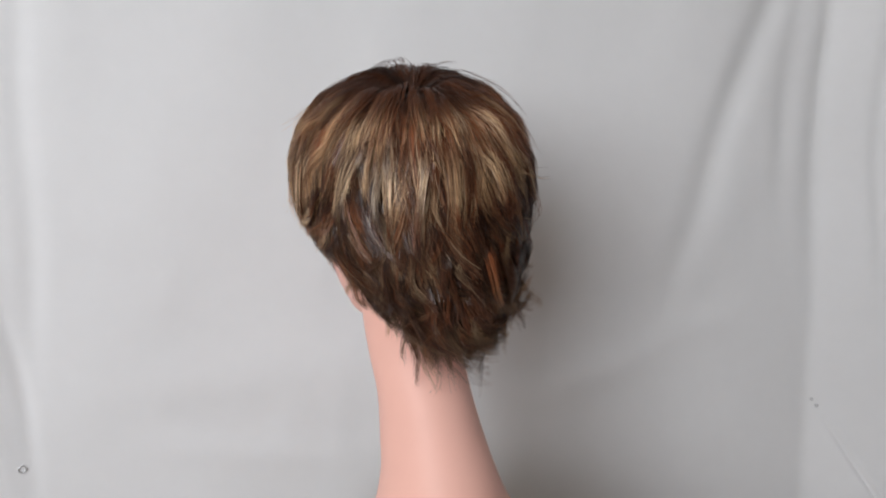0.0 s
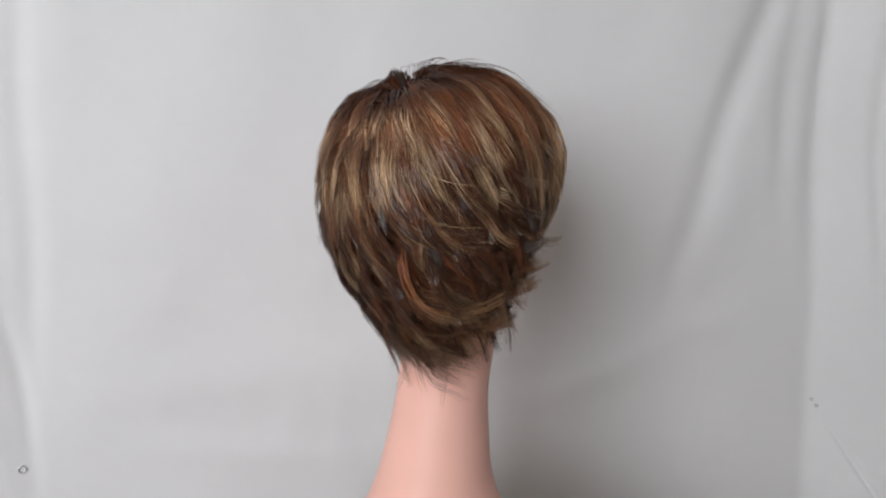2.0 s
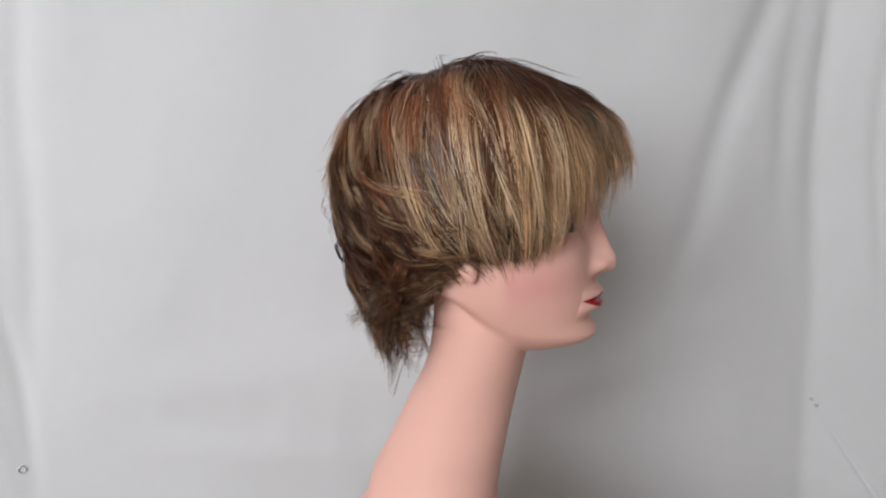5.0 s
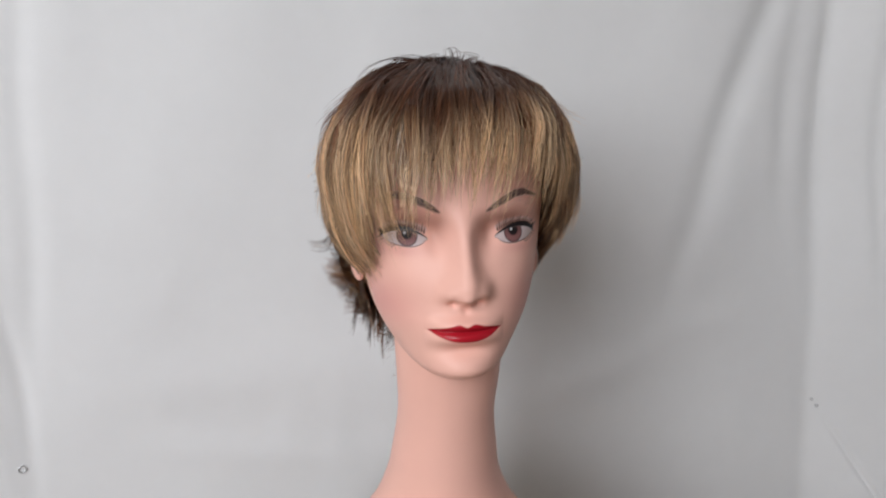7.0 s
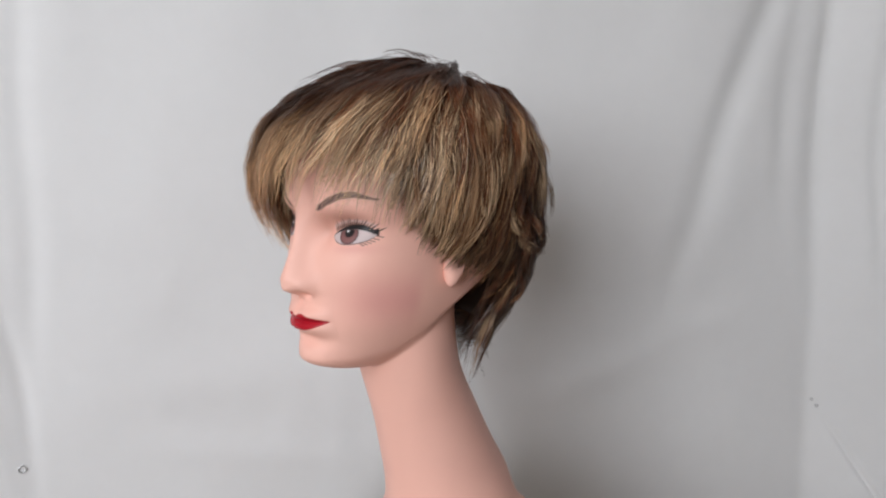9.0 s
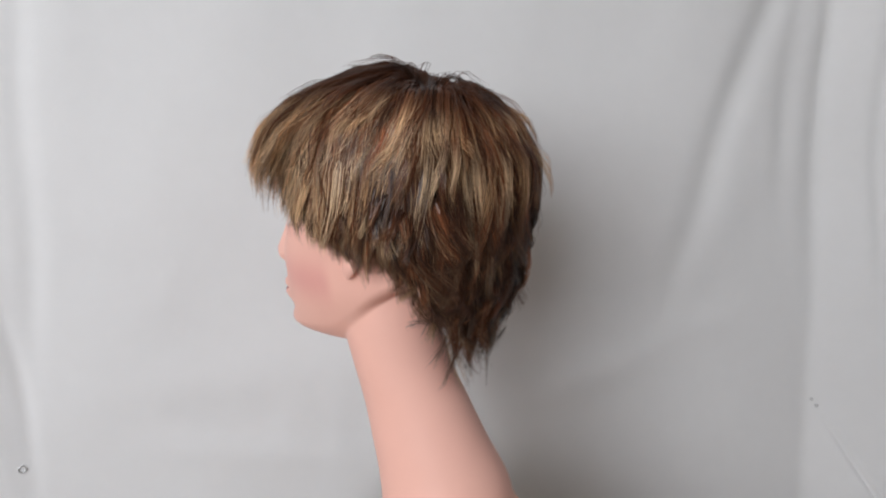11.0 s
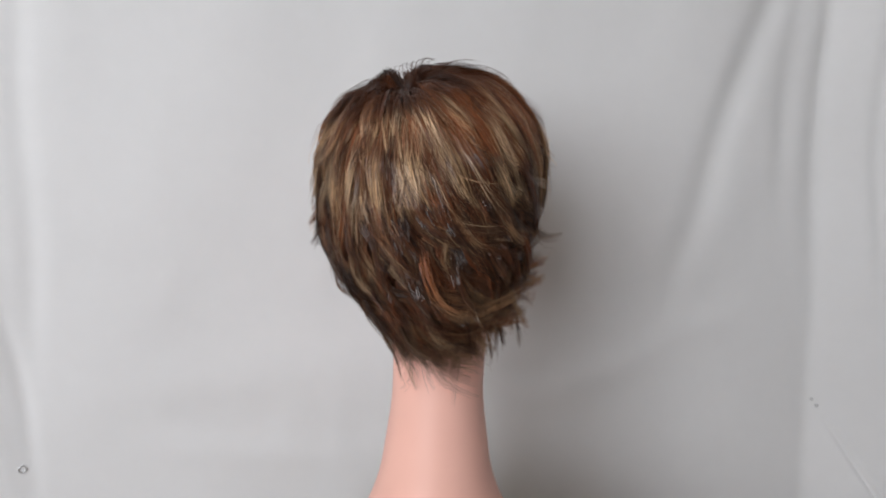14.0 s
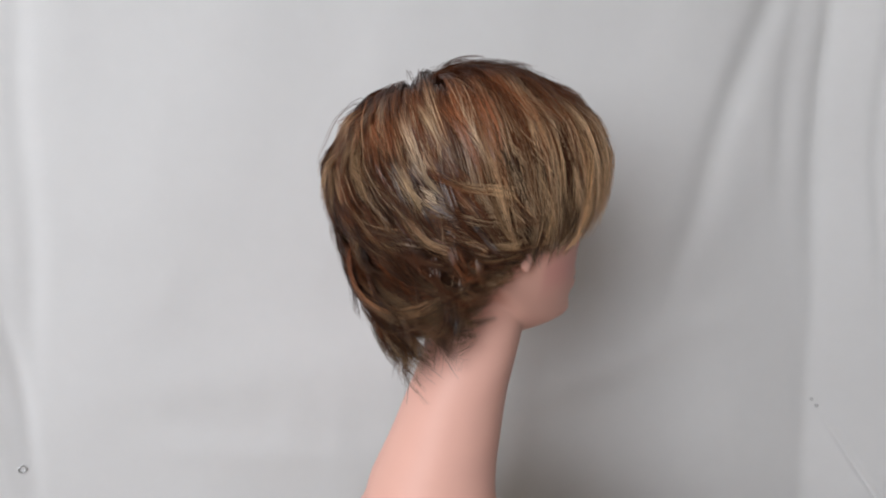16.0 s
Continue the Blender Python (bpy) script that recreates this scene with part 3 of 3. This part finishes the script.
def fibres(name, parent, locks, per, label, light=(0.25, 0.75), fade=0.0, gather=0.9, uneven=0.09):
    """Locks of tapered fibres: each lock a bundle that draws together at its tip. light: where along it the dye turns light."""
    al0, be0, span, drift, depth, flick, tone, red, wide, sweep = [np.repeat(v, per) for v in locks]
    n, m = len(al0), len(locks[0])
    u = np.linspace(0, 1, PTS)[None]
    one = lambda v: np.repeat(v, per)[:, None]
    da = rng.normal(0, 1, n) * 0.0034 * wide / (0.085 * np.maximum(np.sin(be0 + 0.4 * span), 0.18))
    db = rng.normal(0, 0.022, n)
    ln = span * np.clip(rng.normal(0.96, uneven, n), 0.6, 1.12)
    nape = (locks[1] > 0.9) & (np.cos(locks[0]) < -0.35)
    wave, phase = one(rng.normal(0, 1, m) * np.where(nape, 0.09, 0.025)), one(rng.uniform(0, 6.3, m))
    hook = one(rng.normal(0, 1, m) * np.where(nape, 0.09, 0.02))
    stray = np.where(rng.uniform(0, 1, n) < 0.03, rng.normal(0, 0.06, n), rng.normal(0, 0.010, n))
    al = al0[:, None] + da[:, None] * (1 - gather * u ** 1.3) + drift[:, None] * u ** 2.2 + sweep[:, None] * smooth_step(-0.25, 0.75, u) + wave * np.sin(u * 5.5 + phase) * u + stray[:, None] * u ** 2 + (hook + np.where(one(nape), rng.normal(0, 0.012, (n, 1)), 0)) * u ** 3
    be = np.abs((be0 + db)[:, None]) + ln[:, None] * (u - np.clip(flick[:, None] * 12, 0, 0.2) * u ** 4)
    p, d = form(al, be)
    dep = depth[:, None] + rng.normal(0, 0.0008, n)[:, None]
    off = 0.0125 + (dep - 0.0125) * smooth_step(0, 0.32, u) + one(rng.normal(0, 1, m) * np.where(nape, 0.0030, 0.0018)) * np.sin(u * 5 + phase)
    curl = one(rng.uniform(2.6, 5.0, m))
    # tips flick level outwards and turn up a little
    level = d * [1, 1, 0]
    level = level / np.maximum(np.linalg.norm(level, axis=2, keepdims=True), 0.3) + [0, 0, 0.25]
    p = p - d * off[..., None] + level * (flick[:, None] * u ** curl)[..., None]
    # colour along the fibre
    seg = np.linalg.norm(np.diff(p, axis=1), axis=2)
    run = np.concatenate([np.zeros((n, 1)), np.cumsum(seg, 1)], 1)
    tn = np.clip(tone + rng.normal(0, 0.32, n), 0, 1)[:, None, None]
    rd = np.clip(red + rng.normal(0, 0.15, n), 0, 1)[:, None, None]
    ash = np.clip(one(rng.uniform(0, 1, m)) + rng.normal(0, 0.2, n)[:, None], 0, 1)[..., None]
    on_top = smooth_step(1.075, 1.105, p[..., 2])[..., None]
    rd = np.clip(rd + 0.3 * on_top, 0, 1)
    base = BROWN * (1 - rd) + AUBURN * rd
    high = GOLD * (1 - ash) + ASH * ash
    lit = (smooth_step(light[0], light[1], u) * smooth_step(0.012, 0.03, run) * (1 - fade * smooth_step(0.70, 1.0, u)))[..., None] * smooth_step(0.2, 0.8, tn)
    # roots stay dark round the whorl, and highlights are weaker low at the back
    along = np.clip((p - WHORL) @ PART / (PART @ PART), 0, 1)
    gap = np.linalg.norm(p - WHORL - along[..., None] * PART, axis=2)
    near = smooth_step(0.068, 0.038, gap)[..., None]
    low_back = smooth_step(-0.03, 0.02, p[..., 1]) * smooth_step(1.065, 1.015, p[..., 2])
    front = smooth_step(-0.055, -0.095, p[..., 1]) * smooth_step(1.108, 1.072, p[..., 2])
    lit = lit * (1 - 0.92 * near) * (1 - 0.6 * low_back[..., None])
    lit = lit + (0.62 * front * smooth_step(0.3, 0.9, u))[..., None] * rng.uniform(0, 1.2, n)[:, None, None] * (1 - lit)
    root = np.maximum(smooth_step(0.026, 0.004, run)[..., None], near * 0.74)
    shade = np.exp(one(np.clip(rng.normal(-0.05, 0.32, m), -0.7, 0.5)))[..., None]      # each lock is dyed a little lighter or darker
    col = base * shade * (1 - lit) + high * np.minimum(shade, 1) * lit
    col = col * (1 - 0.85 * root) + DARK * 0.85 * root
    # three-sided tapered fibres with their broad side outward, each rolled a little
    tan = np.gradient(p, axis=1)
    tan /= np.maximum(np.linalg.norm(tan, axis=2, keepdims=True), 1e-9)
    s1 = np.cross(tan, d)
    s1 /= np.maximum(np.linalg.norm(s1, axis=2, keepdims=True), 1e-9)
    s2 = np.cross(s1, tan)
    roll = (one(rng.normal(0, 0.20, m)) + rng.normal(0, 0.16, n)[:, None])[..., None]
    s1, s2 = s1 * np.cos(roll) + s2 * np.sin(roll), s2 * np.cos(roll) - s1 * np.sin(roll)
    rad = (rng.uniform(0.00012, 0.00021, n)[:, None] * (1 - 0.75 * u ** 3))[..., None]
    ring = [p - rad * s1, p + rad * s1, p - 1.3 * rad * s2]
    v = np.stack(ring, 2)                                   # n, PTS, 3 corners, xyz
    i, j, k = np.meshgrid(np.arange(n), np.arange(PTS - 1), np.arange(3), indexing="ij")
    at = lambda jj, kk: (i * PTS + jj) * 3 + kk % 3
    f = np.stack([at(j, k), at(j + 1, k), at(j + 1, k + 1), at(j, k + 1)], -1).reshape(-1, 4)
    ob = mesh_object(name, v.reshape(-1, 3), f, HAIR, parent, smooth=False, label=label)
    c = np.repeat(col[:, :, None, :], 3, 2)
    paint(ob, "dye", np.concatenate([c, np.ones((*c.shape[:3], 1))], -1).reshape(-1, 4))
    return ob


def lock_set(count, lo, hi, start, tone, red, depth=(0.0, 0.008), flick=(0.0, 0.004), drift=0.06, reach=(0.9, 1.35), to_hem=None, sway=0.0, wide=(0.45, 1.0), flow=0.08, sweep=0.0):
    """Locks whose roots lie between the azimuths lo and hi and the fractions start of the way to the hem. tone: the share that is dyed light."""
    al = np.radians(rng.uniform(lo, hi, count))
    h = hem(al)
    be = h * rng.uniform(*start, count)
    span = rng.uniform(*reach, count)
    left = h - be + rng.normal(0, 0.045, count)
    span = np.minimum(span, left) if to_hem is None else left * rng.uniform(*to_hem, count)
    bend = sway + flow * np.sin(5 * al + 3.2 * be + 0.7) + rng.normal(0, drift, count)
    # the sides are combed back from a line that runs forward from the whorl
    comb = sweep * np.sign(al) * np.exp(-(((np.abs(al) - 1.25) / 0.62) ** 2))
    al = al - comb * 0.85
    deep = rng.uniform(0, 1, count)
    # deep locks are seldom light: the shade in the gaps goes into their colour
    dyed = np.where(rng.uniform(0, 1, count) < tone * (1.5 - deep), rng.uniform(0.65, 1.0, count), rng.uniform(0.0, 0.25, count))
    return [al, be, np.maximum(span, 0.12), bend, depth[0] + (depth[1] - depth[0]) * deep, rng.uniform(*flick, count), dyed,
            np.clip(rng.normal(red, 0.22, count), 0, 0.7), rng.uniform(*wide, count), comb]


def joined(*sets):
    return [np.concatenate(v) for v in zip(*sets)]


def wig():
    w = tagged(new("wig"), "short layered wig, brown with blonde highlights and dark roots", "wig")
    cap(w)
    # under layers first, then the long top layer; at the back all of it is combed round to the wearer's right
    for nm, a, b, sw, extra in (
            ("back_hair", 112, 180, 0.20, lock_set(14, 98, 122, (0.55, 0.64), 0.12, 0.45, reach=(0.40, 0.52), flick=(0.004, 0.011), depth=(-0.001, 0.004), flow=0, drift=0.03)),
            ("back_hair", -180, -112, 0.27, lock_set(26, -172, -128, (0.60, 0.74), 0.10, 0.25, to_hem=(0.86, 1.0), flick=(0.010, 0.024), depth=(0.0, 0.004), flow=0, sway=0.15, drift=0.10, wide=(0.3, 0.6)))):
        # low layers are browner, and their shade is put into the tone too
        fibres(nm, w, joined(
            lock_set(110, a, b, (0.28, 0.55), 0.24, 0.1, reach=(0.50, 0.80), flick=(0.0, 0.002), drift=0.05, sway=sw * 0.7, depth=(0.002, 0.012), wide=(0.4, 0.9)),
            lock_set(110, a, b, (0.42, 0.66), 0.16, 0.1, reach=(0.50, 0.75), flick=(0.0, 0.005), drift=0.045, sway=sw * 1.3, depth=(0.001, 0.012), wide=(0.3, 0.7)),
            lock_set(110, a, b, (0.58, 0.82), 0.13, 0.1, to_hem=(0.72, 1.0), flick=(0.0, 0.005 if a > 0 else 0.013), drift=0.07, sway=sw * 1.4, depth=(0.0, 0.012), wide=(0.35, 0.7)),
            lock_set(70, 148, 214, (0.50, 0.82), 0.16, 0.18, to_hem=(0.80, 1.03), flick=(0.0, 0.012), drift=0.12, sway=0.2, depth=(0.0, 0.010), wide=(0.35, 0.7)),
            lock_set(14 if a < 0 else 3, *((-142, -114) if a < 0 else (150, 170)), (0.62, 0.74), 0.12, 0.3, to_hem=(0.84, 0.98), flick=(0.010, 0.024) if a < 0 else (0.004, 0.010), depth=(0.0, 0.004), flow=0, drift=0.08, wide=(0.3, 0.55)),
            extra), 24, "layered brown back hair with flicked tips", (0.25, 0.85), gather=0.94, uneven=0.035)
    for nm, a, b, sw in (("side_hair", 52, 122, 0.08), ("side_hair", -122, -52, 0.22)):
        # few light locks low down: brown hair, plus shade painted in by tone
        fibres(nm, w, joined(
            lock_set(120, a, b, (0.30, 0.60), 0.18, 0.15, to_hem=(0.70, 1.02), flick=(0, 0.003), drift=0.03, sway=sw, sweep=0.45, flow=0.05, depth=(0.001, 0.012)),
            lock_set(90, a, b, (0.55, 0.8), 0.08, 0.2, to_hem=(0.70, 1.06), flick=(0, 0.003), drift=0.04, sway=sw, sweep=0.30, flow=0.05, depth=(0.003, 0.013)),
            lock_set(40, *((a, a + 26) if a > 0 else (b - 26, b)), (0.55, 0.8), 0.25, 0.25, to_hem=(0.85, 1.0), flick=(0, 0.002), depth=(0.010, 0.019), flow=0)), 24, "brown side hair swept back over the ear", (0.2, 0.95), fade=0.4, gather=0.75)
    fibres("fringe", w, joined(
        lock_set(50, -14, 44, (0.18, 0.5), 0.75, 0.5, to_hem=(0.74, 1.04), depth=(0.0, 0.009), wide=(0.4, 1.0), flow=0, drift=0.045),
        lock_set(30, -44, -4, (0.25, 0.60), 0.6, 0.4, to_hem=(0.62, 0.98), depth=(0.0, 0.009), wide=(0.3, 0.8), drift=0.04),
        lock_set(95, -64, 60, (0.14, 0.60), 0.80, 0.5, to_hem=(0.58, 1.02), depth=(0.0, 0.009), wide=(0.3, 0.8), drift=0.04),
        lock_set(85, -88, -34, (0.3, 0.7), 0.72, 0.4, to_hem=(0.62, 1.05), depth=(0.0, 0.011), sweep=0.2, drift=0.03, flow=0.04),
        lock_set(64, 38, 82, (0.3, 0.7), 0.28, 0.5, to_hem=(0.82, 1.04), depth=(0.001, 0.010), sweep=0.2, drift=0.03, flow=0.04)), 18, "blonde-tipped wispy fringe", (0.04, 0.5), gather=0.6)
    top = dict(flick=(-0.002, 0.002), depth=(0.0, 0.007))
    fibres("crown_hair", w, joined(
        lock_set(20, 170, 204, (0.10, 0.30), 0.95, 0.5, reach=(0.40, 0.60), wide=(0.6, 1.1), drift=0.04, depth=(-0.001, 0.003), flow=0),
        lock_set(26, 60, 165, (0.14, 0.34), 0.9, 0.3, reach=(0.40, 0.65), wide=(0.3, 0.6), drift=0.04, depth=(-0.001, 0.003), flow=0.04),
        lock_set(110, -112, 108, (0.04, 0.28), 0.34, 0.75, to_hem=(0.80, 0.99), wide=(0.6, 1.2), sweep=0.62, drift=0.035, **top),
        lock_set(60, -108, 108, (0.03, 0.24), 0.34, 0.75, reach=(0.60, 0.98), wide=(0.5, 1.1), sweep=0.62, drift=0.035, **top),
        lock_set(135, 100, 260, (0.03, 0.28), 0.26, 0.5, reach=(0.55, 0.90), wide=(0.5, 1.1), drift=0.05, **top),
        lock_set(85, -108, 108, (0.12, 0.36), 0.36, 0.7, reach=(0.50, 0.9), wide=(0.4, 0.9), sweep=0.55, drift=0.035, **top),
        lock_set(75, 100, 260, (0.12, 0.36), 0.26, 0.45, reach=(0.45, 0.80), wide=(0.4, 0.9), drift=0.05, sway=0.08, **top),
        lock_set(50, -180, 180, (0.04, 0.11), 0.1, 0.6, reach=(0.40, 0.75), flick=(0, 0.003), depth=(-0.002, 0.003), wide=(0.5, 1.0), sweep=0.4)), 28, "long brown top layer with golden highlights", (0.25, 0.8), fade=0.55, gather=0.62)
    fibres("loose_hair", w, joined(
        lock_set(34, -180, 180, (0.05, 0.16), 0.3, 0.5, reach=(0.35, 0.7), flick=(-0.004, 0.004), depth=(-0.007, 0.0), wide=(0.6, 1.6), drift=0.12, sweep=0.3),
        lock_set(30, -180, 180, (0.25, 0.6), 0.35, 0.3, reach=(0.35, 0.6), flick=(0.0, 0.010), depth=(-0.003, 0.002), wide=(0.6, 1.4), drift=0.15)), 4, "fine loose hairs standing off the crown")
    return w


WIG = wig()


def motions():
    """All that turns on the turntable, together."""
    times = [0.5 * i for i in range(33)]
    walk(TURNTABLE, [(t, pose(0, 0, TABLE_Z, 0, 0, turning(t))) for t in times])
    for thing in (MANNEQUIN, WIG):
        walk(thing, [(t, pose(0, 0, 0, 0, 0, turning(t))) for t in times])


motions()
